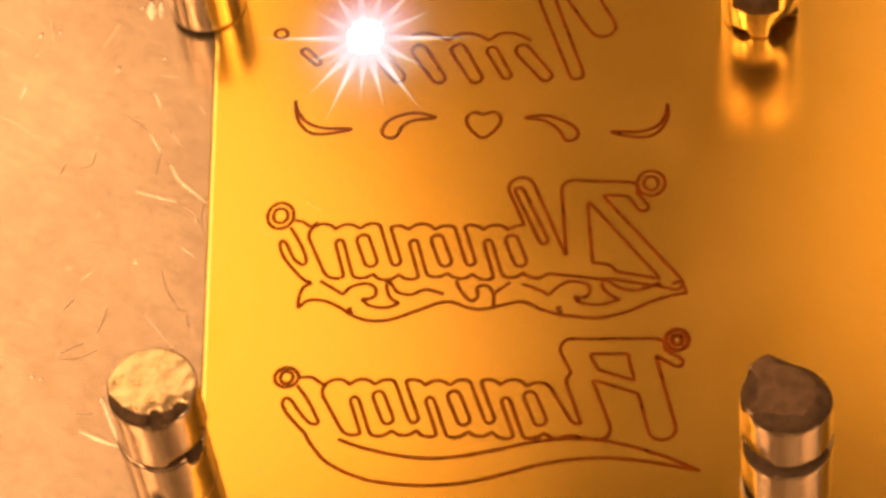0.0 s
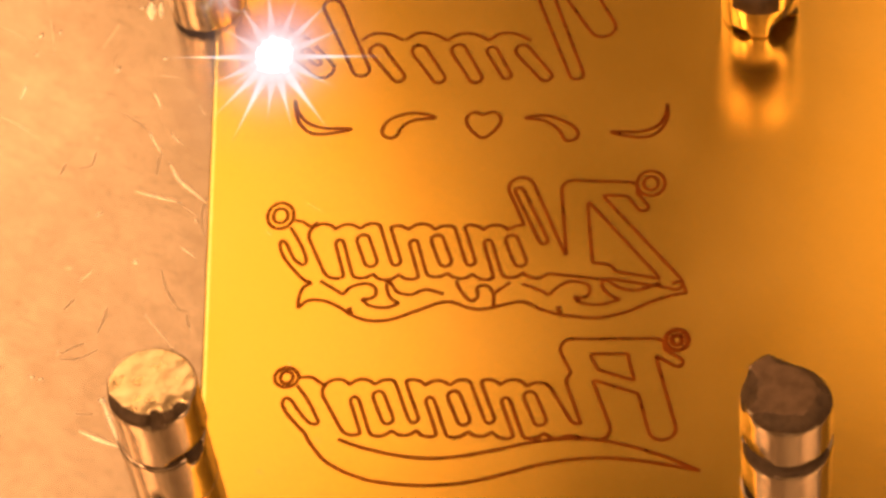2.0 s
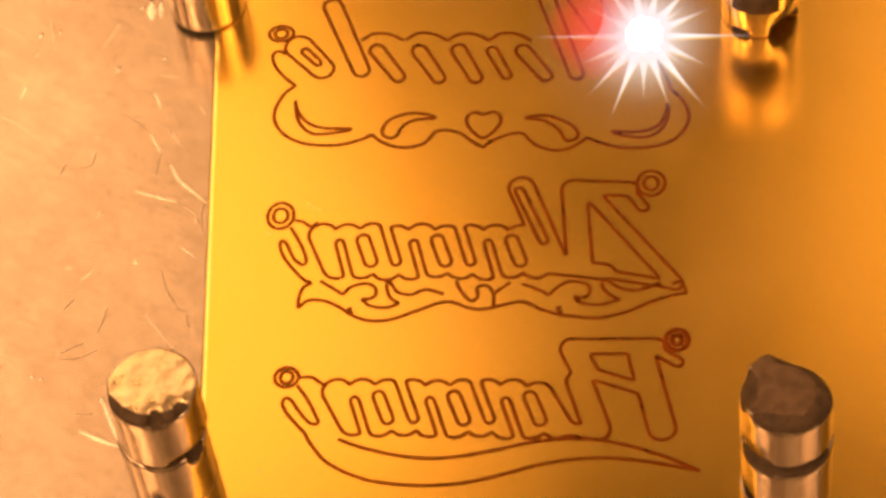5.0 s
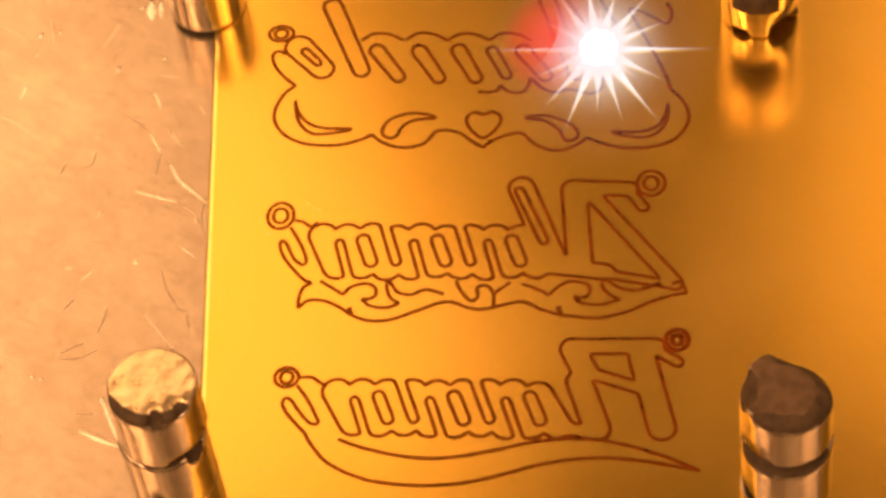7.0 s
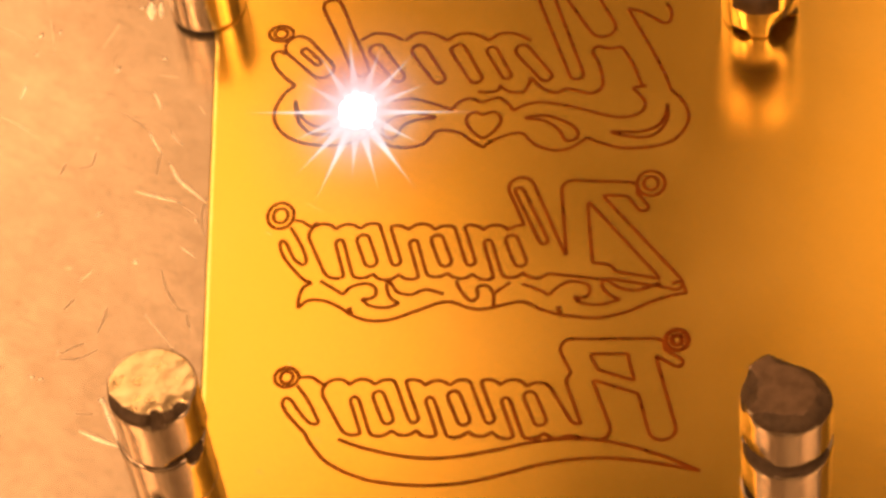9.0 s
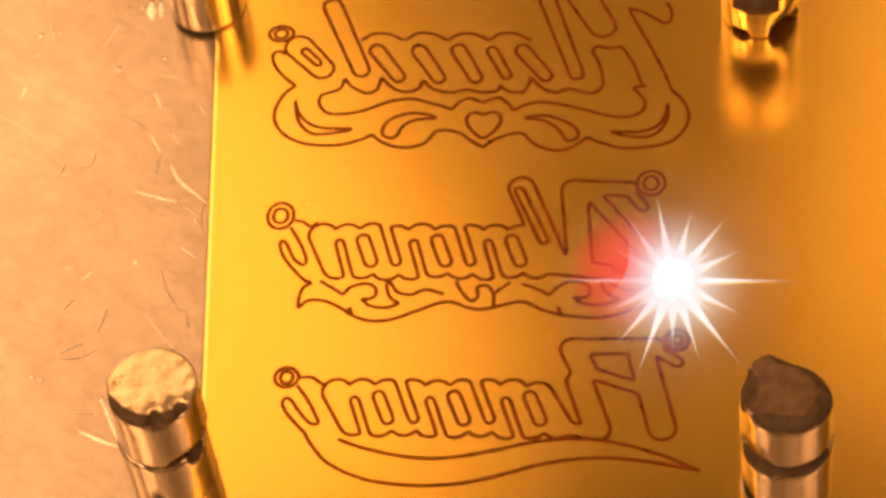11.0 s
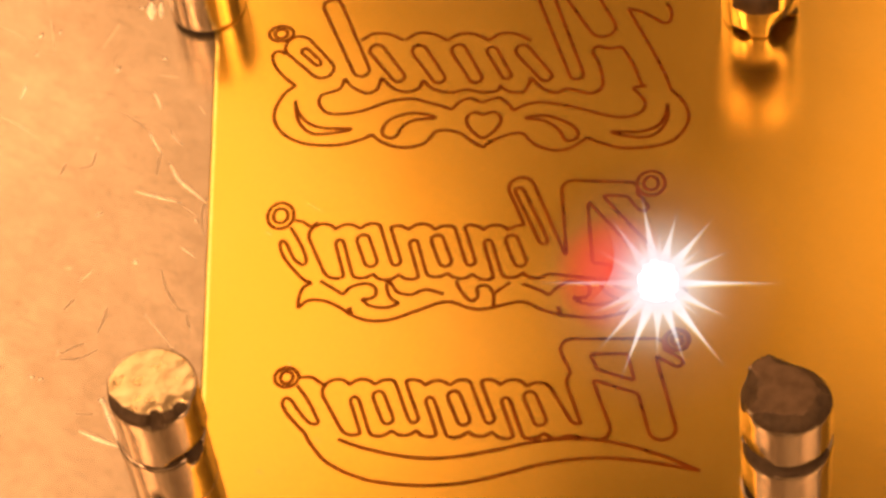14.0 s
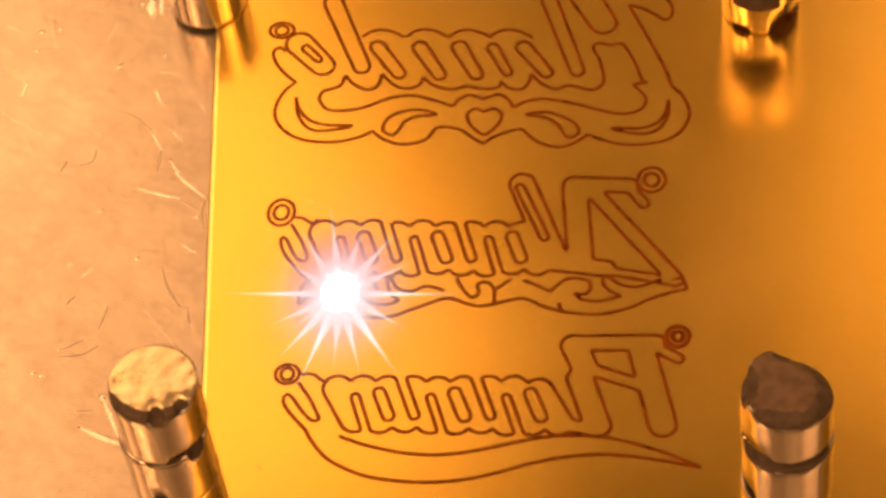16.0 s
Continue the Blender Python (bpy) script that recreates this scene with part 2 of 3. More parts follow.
def welded(solids, slots):
    """The outline of plain bars run together, with slots cut in; each bar and slot is (x0, y0, x1, y1, radius)."""
    cell = 0.11
    ends = np.array(solids)
    left, low = min(ends[:, 0].min(), ends[:, 2].min()) - 3.2, min(ends[:, 1].min(), ends[:, 3].min()) - 3.2
    right, high = max(ends[:, 0].max(), ends[:, 2].max()) + 3.2, max(ends[:, 1].max(), ends[:, 3].max()) + 3.2
    gx, gy = np.meshgrid(np.arange(left, right, cell), np.arange(low, high, cell))

    def reach(bars):
        best = np.full(gx.shape, 99.0)
        for x0, y0, x1, y1, r in bars:
            dx, dy = x1 - x0, y1 - y0
            u = np.clip(((gx - x0) * dx + (gy - y0) * dy) / (dx * dx + dy * dy), 0, 1)
            best = np.minimum(best, np.hypot(gx - x0 - u * dx, gy - y0 - u * dy) - r)
        return best
    field = reach(solids)
    if slots:
        field = np.maximum(field, -reach(slots))
    links = {}
    rows, cols = field.shape

    def cross(a, b):
        """The place between two grid corners at which the outline passes."""
        u = field[a] / (field[a] - field[b])
        return Vector((left + cell * (a[1] + (b[1] - a[1]) * u), low + cell * (a[0] + (b[0] - a[0]) * u)))
    inside = field < 0
    for j, i in zip(*np.nonzero((inside[:-1, :-1] | inside[1:, :-1] | inside[:-1, 1:] | inside[1:, 1:])
                                & ~(inside[:-1, :-1] & inside[1:, :-1] & inside[:-1, 1:] & inside[1:, 1:]))):
        corners = [(j, i), (j, i + 1), (j + 1, i + 1), (j + 1, i)]
        cut = [tuple(sorted((a, b))) for a, b in zip(corners, corners[1:] + corners[:1]) if inside[a] != inside[b]]
        for a, b in zip(cut[::2], cut[1::2]):
            links.setdefault(a, []).append(b)
            links.setdefault(b, []).append(a)
    while links:
        first = next(iter(links))
        chain, here = [], first
        while here is not None:
            chain.append(cross(*here))
            ahead = [k for k in links.pop(here) if k in links]
            here = ahead[0] if ahead else None
        if len(chain) < 16:
            continue
        for k in range(5):
            chain = [(chain[i - 1] + chain[i] * 2 + chain[(i + 1) % len(chain)]) / 4 for i in range(len(chain))]
        bm = bmesh.new()
        ribbon(bm, chain[::2], True, 0.395, TOP, 0.000020 + 0.0000012 * (len(sheet.children) % 11))
        part("engraved_line", bm, BURN, sheet)


def running_bars(start, end, top, foot, count, lean, thick, seed):
    """Bars and slots of a word run together out of slanting strokes, open above and below by turns."""
    dice = random.Random(seed)
    solids, slots = [], []
    pitch = (end - start) / (count - 1)
    for k in range(count):
        x, up, down = start + pitch * k, top - thick - 0.35 * dice.random(), foot + thick + 0.35 * dice.random()
        solids.append((x - lean, up, x + lean, down, thick))
        if k < count - 1:
            x += pitch / 2
            mid = (top + foot) / 2
            if k % 3 == 1:
                slots.append((x - lean * 0.55, mid + 1.4, x + lean * 0.55, mid - 1.2, 0.52 + 0.15 * dice.random()))
            elif k % 3 == 2:
                slots.append((x - lean * 1.3, top + 0.5, x + lean * 0.6, foot + 2.2, 0.46))
            else:
                slots.append((x - lean * 0.4, top - 2.4, x + lean * 1.3, foot - 0.5, 0.40))
    return solids, slots


# upper pendant: heart scroll, with bars for the lettering
ring((-18.3, 27.3), 0.66, 0.61)
ring((-18.3, 27.3), 1.23, 1.02, times=(1.15, 1.40))
bar((-15.6, 24.9), (-14.2, 23.4), 0.8)
bar((-16.3, 25.5), (-13.7, 22.6), 2.8, times=(1.00, 2.05))
bar((-13.3, 30.9), (-9.7, 22.4), 1.9, times=(0.05, 0.95))
bar((-8.3, 25.0), (-5.9, 21.5), 1.5)
bar((-4.0, 24.9), (-1.8, 21.3), 1.5)
bar((0.0, 24.9), (1.9, 21.3), 1.5)
bar((3.4, 24.8), (5.0, 21.6), 1.1)
bar((6.5, 24.8), (8.9, 21.5), 1.5)
bar((8.0, 33.5), (12.0, 21.7), 1.6)
bar((11.2, 33.8), (14.4, 27.9), 3.1)
engrave([(-16.0, 18.5), (-15.7, 17.2), (-14.5, 15.6), (-12.7, 14.9), (-10.1, 14.8), (-11.8, 14.3), (-13.8, 14.2), (-15.0, 15.1), (-15.7, 16.5)], closed=True)
engrave([(-1.8, 16.2), (-3.8, 16.8), (-5.8, 16.3), (-6.8, 15.3), (-6.9, 14.1), (-6.0, 13.6), (-5.4, 14.1), (-5.0, 15.1), (-3.8, 15.9)], closed=True)
engrave([(7.2, 16.1), (9.1, 16.4), (11.1, 15.6), (12.2, 14.7), (12.4, 13.7), (11.7, 13.2), (11.1, 13.4), (10.5, 14.6), (9.1, 15.7)], closed=True)
engrave([(21.1, 17.8), (20.9, 16.3), (20.0, 14.9), (18.3, 14.3), (15.7, 14.3), (17.0, 13.8), (18.9, 13.6), (20.3, 14.3), (21.1, 15.9)], closed=True)
engrave([(2.9, 16.5), (2.2, 16.9), (1.4, 16.4), (1.4, 15.4), (2.2, 14.2), (3.1, 13.6), (3.9, 14.2), (4.6, 15.2), (4.7, 16.2), (3.9, 16.9)], closed=True)
engrave([(-17.6, 24.5), (-18.3, 25.0), (-18.9, 24.4), (-18.5, 23.0), (-17.4, 21.5), (-16.2, 20.4)], times=(2.05, 2.25))
engrave([(-16.2, 20.4), (-17.2, 19.4), (-17.9, 17.6), (-17.9, 16.0), (-17.1, 14.5), (-15.7, 13.4), (-13.7, 12.8), (-11.1, 12.8), (-8.9, 13.5), (-8.0, 14.1)], times=(2.25, 2.95))
engrave([(-8.0, 14.1), (-7.0, 13.2), (-5.5, 12.5), (-3.8, 12.5), (-2.5, 13.1), (-1.7, 14.4), (-0.6, 14.6)], times=(2.95, 3.35))
engrave([(-0.6, 14.6), (0.8, 14.2), (2.0, 13.2), (3.1, 12.4)], times=(3.35, 3.55))
engrave([(3.1, 12.4), (4.0, 13.2), (5.3, 13.9), (6.8, 14.2), (7.6, 13.4), (8.4, 12.6)], times=(3.55, 3.82))
engrave([(8.4, 12.6), (10.1, 12.0), (11.5, 12.2), (12.6, 12.9), (13.3, 13.6)], times=(3.82, 4.05))
engrave([(13.3, 13.6), (14.5, 13.0), (16.7, 12.3), (19.5, 12.4), (21.7, 13.2), (22.9, 14.8), (23.2, 16.5), (22.6, 18.2), (21.4, 19.7)], times=(4.05, 4.75))
engrave([(21.4, 19.7), (20.7, 21.9), (19.1, 25.6), (16.9, 30.3)], times=(4.75, 5.10))
engrave([(16.9, 30.3), (18.2, 29.9), (19.6, 29.0), (20.6, 28.3), (21.2, 28.7), (21.3, 29.9), (20.8, 31.0)], times=(5.10, 5.30))
engrave([(19.0, 20.1), (17.7, 19.9), (18.2, 19.2), (18.9, 18.1), (18.7, 17.0), (17.7, 16.3), (16.3, 16.1)], times=(7.35, 7.65))
engrave([(16.3, 16.1), (14.4, 16.6), (12.7, 17.2), (11.0, 17.7), (8.7, 18.1), (7.1, 17.8), (5.9, 17.0)], times=(7.65, 8.20))
engrave([(5.9, 17.0), (5.3, 18.0), (4.3, 18.7), (3.4, 18.4), (2.7, 18.1), (2.0, 18.5), (1.2, 18.6), (0.3, 18.0), (-0.2, 17.2)], times=(8.20, 8.50))
engrave([(-0.2, 17.2), (-1.9, 17.9), (-4.2, 18.6), (-6.5, 18.3), (-9.2, 17.1), (-11.5, 16.7), (-12.9, 17.0), (-13.7, 18.2)], times=(8.50, 9.20))
engrave([(-13.7, 18.2), (-13.4, 19.2), (-12.3, 19.6), (-11.6, 20.1), (-11.3, 21.3)], times=(9.20, 9.35))
engrave([(-11.3, 21.3), (-10.3, 20.1), (-8.9, 19.4), (-7.9, 19.9), (-7.6, 21.4)], times=(9.35, 9.55))
engrave([(-7.6, 21.4), (-6.3, 20.0), (-4.9, 19.5), (-3.7, 20.0), (-3.4, 21.0)], times=(9.55, 9.75))
engrave([(-3.4, 21.0), (-2.1, 19.8), (-0.3, 19.4), (1.0, 19.8), (2.2, 19.5)], times=(9.75, 10.00))
engrave([(2.2, 19.5), (3.3, 19.4), (4.3, 19.7), (4.4, 20.3), (5.3, 19.5), (6.7, 19.4), (7.3, 20.4), (7.4, 21.3)], times=(6.00, 6.30))
engrave([(7.4, 21.3), (8.7, 19.9), (10.1, 19.3), (11.2, 19.8), (13.5, 19.2), (14.6, 20.0), (14.6, 21.4)], times=(6.30, 6.75))
engrave([(14.6, 21.4), (14.1, 23.3), (13.5, 24.6), (14.0, 25.3), (15.2, 25.0), (16.3, 25.2), (16.8, 24.6)], times=(6.75, 7.10))
engrave([(16.8, 24.6), (17.7, 22.7), (18.5, 20.3)], times=(7.10, 7.30))
engrave([(18.5, 20.3), (19.0, 20.1)], times=(7.30, 7.35))
engrave([(-10.0, 26.3), (-8.8, 27.2), (-7.2, 27.1), (-5.7, 26.3)])
engrave([(-5.5, 26.3), (-4.3, 27.2), (-2.7, 27.1), (-1.2, 26.2)])
engrave([(-1.2, 26.2), (-0.0, 27.1), (1.6, 27.0), (3.0, 26.2)])
engrave([(3.0, 26.2), (4.2, 27.1), (5.8, 27.0), (7.3, 26.1)])
# middle pendant: winged scroll, with bars for the lettering
ring((-16.1, 4.0), 1.28, 1.57)
ring((-16.1, 4.0), 0.71, 0.89)
ring((19.7, 7.9), 1.34, 1.50)
ring((19.7, 7.9), 0.71, 0.82)
solids, slots = running_bars(-10.9, 8.2, 3.1, -3.7, 9, 0.85, 1.38, 3)
solids += [(7.2, 7.4, 10.6, -1.2, 1.25), (12.3, 7.1, 13.2, -2.0, 1.2), (12.6, 7.4, 17.6, 7.2, 0.85), (14.3, 6.2, 22.2, -4.0, 0.75),
           (17.6, 7.0, 19.0, 5.0, 0.5), (10.2, -2.0, 15.6, -2.7, 0.9), (15.4, -2.9, 21.6, -4.1, 0.45)]
slots += [(7.0, 7.0, 9.6, 1.0, 0.42), (15.0, 3.2, 15.6, 0.4, 0.55), (16.2, -0.4, 18.6, -1.9, 0.8)]
welded(solids, slots)
engrave([(-15.0, 2.6), (-14.4, 1.6), (-13.5, -0.1), (-13.1, -1.4), (-13.4, -1.9), (-14.3, -1.2), (-15.2, 0.6), (-15.7, 1.0), (-15.8, 0.3), (-15.3, -1.0), (-14.2, -2.5), (-13.2, -3.6), (-12.4, -4.0)])
engrave([(-14.7, 3.4), (-13.9, 3.3), (-13.0, 2.7), (-12.4, 3.2)])
engrave([(-12.3, -4.0), (-13.1, -4.6), (-13.4, -5.8), (-13.4, -7.0)])
engrave([(-13.4, -7.0), (-12.5, -6.1), (-11.1, -6.1), (-9.7, -6.7), (-8.2, -7.8)])
engrave([(-8.5, -6.9), (-8.2, -7.8)], width=0.50)
engrave([(-8.2, -7.8), (-6.6, -8.4), (-4.5, -8.3), (-1.9, -7.2), (0.7, -6.2), (2.6, -6.8), (4.0, -7.1), (5.6, -6.7), (7.9, -6.2), (9.8, -7.1), (11.5, -7.7)])
engrave([(11.3, -6.7), (11.5, -7.7)], width=0.50)
engrave([(11.5, -7.7), (13.1, -7.9), (15.2, -8.0), (17.8, -7.3), (19.9, -6.2), (22.0, -5.4), (23.3, -5.1)])
engrave([(23.3, -5.1), (22.8, -3.9), (21.9, -4.0)])
engrave([(-11.5, -3.8), (-10.2, -4.7), (-9.2, -5.4)])
engrave([(-9.2, -5.4), (-8.5, -4.5), (-7.1, -4.1), (-6.2, -4.6), (-6.1, -5.5), (-6.7, -5.9), (-7.4, -5.9)])
engrave([(-7.4, -5.9), (-6.5, -6.7), (-4.9, -6.9), (-3.8, -6.4)])
engrave([(-3.8, -6.4), (-4.7, -5.7), (-5.1, -4.3), (-4.8, -3.9), (-4.1, -5.0), (-2.8, -5.4), (-1.3, -4.8), (0.4, -5.3)])
engrave([(1.5, -3.8), (2.0, -4.9), (3.0, -6.1), (3.7, -5.5), (3.5, -4.6), (4.4, -4.3), (5.1, -5.2), (5.2, -7.0)])
engrave([(6.7, -3.9), (5.2, -5.2)], width=0.36)
engrave([(7.8, -4.1), (9.2, -4.7), (10.4, -5.4)])
engrave([(10.4, -5.4), (11.3, -4.4), (12.5, -3.8), (14.0, -4.2), (14.2, -5.1), (13.7, -5.7), (12.7, -5.6)])
engrave([(12.7, -5.6), (13.5, -6.3), (15.2, -6.5), (17.1, -5.9)])
engrave([(17.1, -5.9), (16.0, -5.3), (15.3, -4.2), (15.8, -3.7), (17.1, -4.6), (18.8, -4.8), (20.9, -3.9)])
# lower pendant: long swash, with bars for the lettering
ring((-13.7, -14.9), 1.12, 1.09)
ring((-13.7, -14.9), 0.60, 0.68)
ring((22.5, -10.5), 1.07, 1.16, width=0.55)
ring((22.5, -10.5), 0.49, 0.55, width=0.55)
solids, slots = running_bars(-7.9, 10.8, -15.0, -21.6, 9, 0.95, 1.36, 8)
solids += [(12.9, -11.6, 14.0, -14.0, 1.2), (13.2, -11.3, 20.5, -11.2, 0.85), (19.3, -12.4, 21.3, -20.3, 1.25), (20.4, -11.6, 22.6, -13.0, 0.5),
           (13.6, -15.2, 15.4, -20.4, 1.2), (12.8, -20.4, 15.0, -20.8, 0.7), (14.4, -14.2, 19.4, -16.0, 0.6)]
welded(solids, slots)
engrave([(-12.6, -15.8), (-11.5, -17.4), (-10.6, -19.1), (-10.3, -19.9), (-11.0, -20.0), (-12.1, -18.8), (-13.0, -17.5), (-13.6, -17.2), (-13.8, -17.9), (-13.3, -18.9), (-12.4, -20.0), (-11.4, -21.1)])
engrave([(-12.5, -14.9), (-11.3, -14.9), (-10.5, -15.5), (-9.8, -15.8)])
engrave([(-8.3, -21.7), (-6.0, -22.6), (-2.8, -23.4), (0.3, -23.7), (3.4, -23.4), (6.4, -22.7), (9.5, -21.9), (12.5, -21.5), (15.6, -21.6), (18.7, -22.3), (21.8, -23.4), (24.8, -24.8)])
engrave([(-11.4, -21.1), (-10.8, -22.2), (-9.0, -24.3), (-5.8, -25.9), (-2.6, -26.5), (0.5, -26.6), (3.5, -26.3), (6.6, -25.5), (9.6, -24.5), (12.6, -23.8), (15.7, -23.5), (18.7, -23.7), (21.8, -24.2), (24.8, -24.8)])


# ---- stacks of round magnets that hold the sheet down ----
def magnet(radius, tall, chips, end, seed):
    """One plated disc magnet. chips: (angle, half width, depth, 1 upper or -1 lower rim); end: slot of the end's material."""
    bm = bmesh.new()
    n = 168
    edge = 0.00011
    profile = [(0.0, 0.0), (0.55, 0.0), (0.9, 0.0), (1 - edge * 1.6 / radius, 0.0), (1 - edge * 0.5 / radius, edge * 0.45), (1, edge * 1.5),
               (1, 0.0005), (1, 0.0008), (1, 0.0011), (1, 0.0014), (1, 0.0018), (1, tall * 0.5), (1, tall - 0.0018), (1, tall - 0.0014), (1, tall - 0.0011), (1, tall - 0.0008), (1, tall - 0.0005), (1, tall - edge * 1.5),
               (1 - edge * 0.5 / radius, tall - edge * 0.45), (1 - edge * 1.6 / radius, tall), (0.92, tall), (0.89, tall), (0.86, tall), (0.83, tall), (0.80, tall), (0.76, tall), (0.72, tall), (0.66, tall), (0.6, tall), (0.4, tall), (0.2, tall), (0.0, tall)]
    rows = []
    broken = set()
    for i, (r, z) in enumerate(profile):
        row = []
        for k in range(n):
            u = 360 * k / n
            rr, zz = r * radius, z
            for angle, half, depth, side in chips:
                off = abs((u - angle + 180) % 360 - 180) / half
                if off < 1 and r > 0.6:
                    bite = depth * (1 - off ** 2.4) * (0.85 + min(1, 22 / half) * (0.4 * noise.noise((u * 0.05, seed, angle)) + 0.10 * noise.noise((u * 0.31, seed, angle))))
                    near = max(0, 1 - (tall - z if side > 0 else z) / (depth * 1.3 + 0.0002))
                    if near > 0:
                        zz -= side * bite * near * (r - 0.6) / 0.4
                        rr -= bite * 0.75 * near * (r - 0.6) / 0.4
                        if bite * near * (r - 0.6) / 0.4 > 0.00013:
                            broken.add((i, k))
            if z == tall and r > 0.02:
                zz += 0.00006 * noise.noise((rr * 900 * math.cos(radians(u)), rr * 900 * math.sin(radians(u)), seed))
            row.append(bm.verts.new((rr * math.cos(radians(u)), rr * math.sin(radians(u)), zz)))
        rows.append(row)
    for i in range(len(rows) - 1):
        for k in range(n):
            j = (k + 1) % n
            quad = [rows[i][k], rows[i][j], rows[i + 1][j], rows[i + 1][k]]
            f = bm.faces.new(quad)
            f.smooth = True
            hurt = sum(q in broken for q in ((i, k), (i, j), (i + 1, k), (i + 1, j)))
            f.material_index = 3 if hurt >= 2 else (end if i >= 19 else 0)
    bmesh.ops.remove_doubles(bm, verts=rows[0] + rows[-1], dist=1e-7)
    return bm


def magnet_stack(label, x, y, pieces, lean=(0, 0), radius=0.0039, tall=0.007):
    base = new("magnet_stack" if len(pieces) > 1 else "round_magnet")
    base.matrix_world = pose(x, y, TOP + 0.00001, *lean)
    tagged(base, label, "magnet", "magnets holding the sheet")
    for i, (dx, dy, turn, chips, end) in enumerate(pieces):
        ob = part("magnet", magnet(radius, tall, chips, end, x * 100 + i), [NICKEL, WORN, CORE, CHIP], base)
        ob.matrix_basis = pose(dx, dy, i * (tall + 0.00002), 0, 0, turn)
    return base


# the middle magnets' wide upper chips are added to darken the joint's bright rim
magnet_stack("stack of shiny nickel magnets with a worn bright chipped top", -0.02108, -0.02999,
             [(-0.0003, 0.0002, 0, [], 0), (-0.0003, 0, 0, [(275, 85, 0.00019, 1), (262, 13, 0.0012, -1), (330, 18, 0.0009, 1)], 0),
              (0, 0, 0, [(264, 92, 0.00036, 1), (281, 13, 0.0007, 1), (322, 12, 0.0004, 1), (328, 52, 0.0008, -1)], 1)])
magnet_stack("stack of nickel magnets with a dark broken top on brass", 0.0323, -0.03006,
             [(0, 0, 0, [], 0), (0.0001, 0, 0, [(225, 40, 0.0006, 1), (285, 70, 0.0004, 1), (205, 22, 0.0012, -1)], 0),
              (0, 0, 0, [(54, 58, 0.0014, 1), (178, 34, 0.0010, 1), (265, 50, 0.0006, 1), (272, 88, 0.0007, -1), (222, 34, 0.0012, -1), (330, 40, 0.0007, 1)], 2)])
magnet_stack("single shiny nickel magnet over the brass sheet's edge", -0.0263, 0.03138, [(0, 0, 0, [(30, 8, 0.0003, -1)], 1)], tall=0.0085)
magnet_stack("stack of nickel magnets with a chipped foot on brass", 0.03016, 0.0301,
             [(0, 0, 0, [(315, 34, 0.0014, -1), (238, 18, 0.0005, -1), (262, 46, 0.0017, 1)], 0), (0, 0.0001, 0, [(262, 46, 0.0012, -1)], 2)])


# ---- marks and fibres on the bed ----
def mark(name, points, width, mat, label, high=0.000007):
    bm = bmesh.new()
    ribbon(bm, spline(points, False), False, width, 0.0, high, taper=True, round_edge=False)
    part(name, bm, mat, bed, label)


for pts, w in (([(-28.0, 11.0), (-26.7, 8.8), (-25.0, 7.2), (-23.7, 5.9)], 0.30),
               ([(-31.0, 7.4), (-28.6, 6.7), (-26.2, 6.0)], 0.20),
               ([(-30.5, 14.9), (-29.8, 13.6), (-29.0, 12.3)], 0.20),
               ([(-28.3, 14.9), (-27.7, 14.0), (-27.0, 13.3)], 0.16),
               ([(-44.0, 21.2), (-44.1, 20.2), (-44.3, 19.3)], 0.26),
               ([(-30.7, 20.1), (-30.2, 19.2), (-29.7, 18.0)], 0.22),
               ([(-32.8, -20.6), (-30.9, -21.5), (-28.6, -22.4)], 0.36),
               ([(-28.7, -22.1), (-29.9, -19.6), (-31.0, -17.2)], 0.34),
               # these two strips stand in for a reflection on the steel
               ([(-32.5, 32.4), (-32.3, 31.1), (-32.1, 29.7)], 0.75),
               ([(-31.5, 32.4), (-31.3, 31.1), (-31.2, 30.0)], 0.40)):
    mark("scratch_or_reflection", pts, w * 1.5, BRIGHT, "bright bare scratch or painted reflection", 0.000005)
for pts, w in (([(-43.7, 27.9), (-43.2, 27.5)], 0.55),
               ([(-41.7, 28.2), (-41.3, 28.1)], 0.55),
               ([(-43.8, 25.4), (-43.3, 25.2)], 0.30),
               ([(-33.6, 31.5), (-33.1, 31.4)], 0.34),
               ([(-30.3, 24.5), (-29.9, 24.5)], 0.30),
               ([(-35.0, 22.8), (-34.5, 23.4)], 0.26),
               ([(-30.1, -1.1), (-29.6, -1.2)], 0.34),
               ([(-38.4, -14.6), (-37.8, -14.7)], 0.34),
               ([(-37.5, -14.9), (-36.9, -14.9)], 0.22),
               ([(-24.7, 4.0), (-24.3, 3.8)], 0.28),
               ([(-31.3, -17.1), (-30.7, -17.4)], 0.45),
               ([(-34.5, 4.4), (-33.9, 4.8)], 0.18),
               ([(-25.7, 0.6), (-24.1, -0.6)], 0.16)):
    mark("nick", pts, w * 1.5, BRIGHT, "small bright nick", 0.000005)
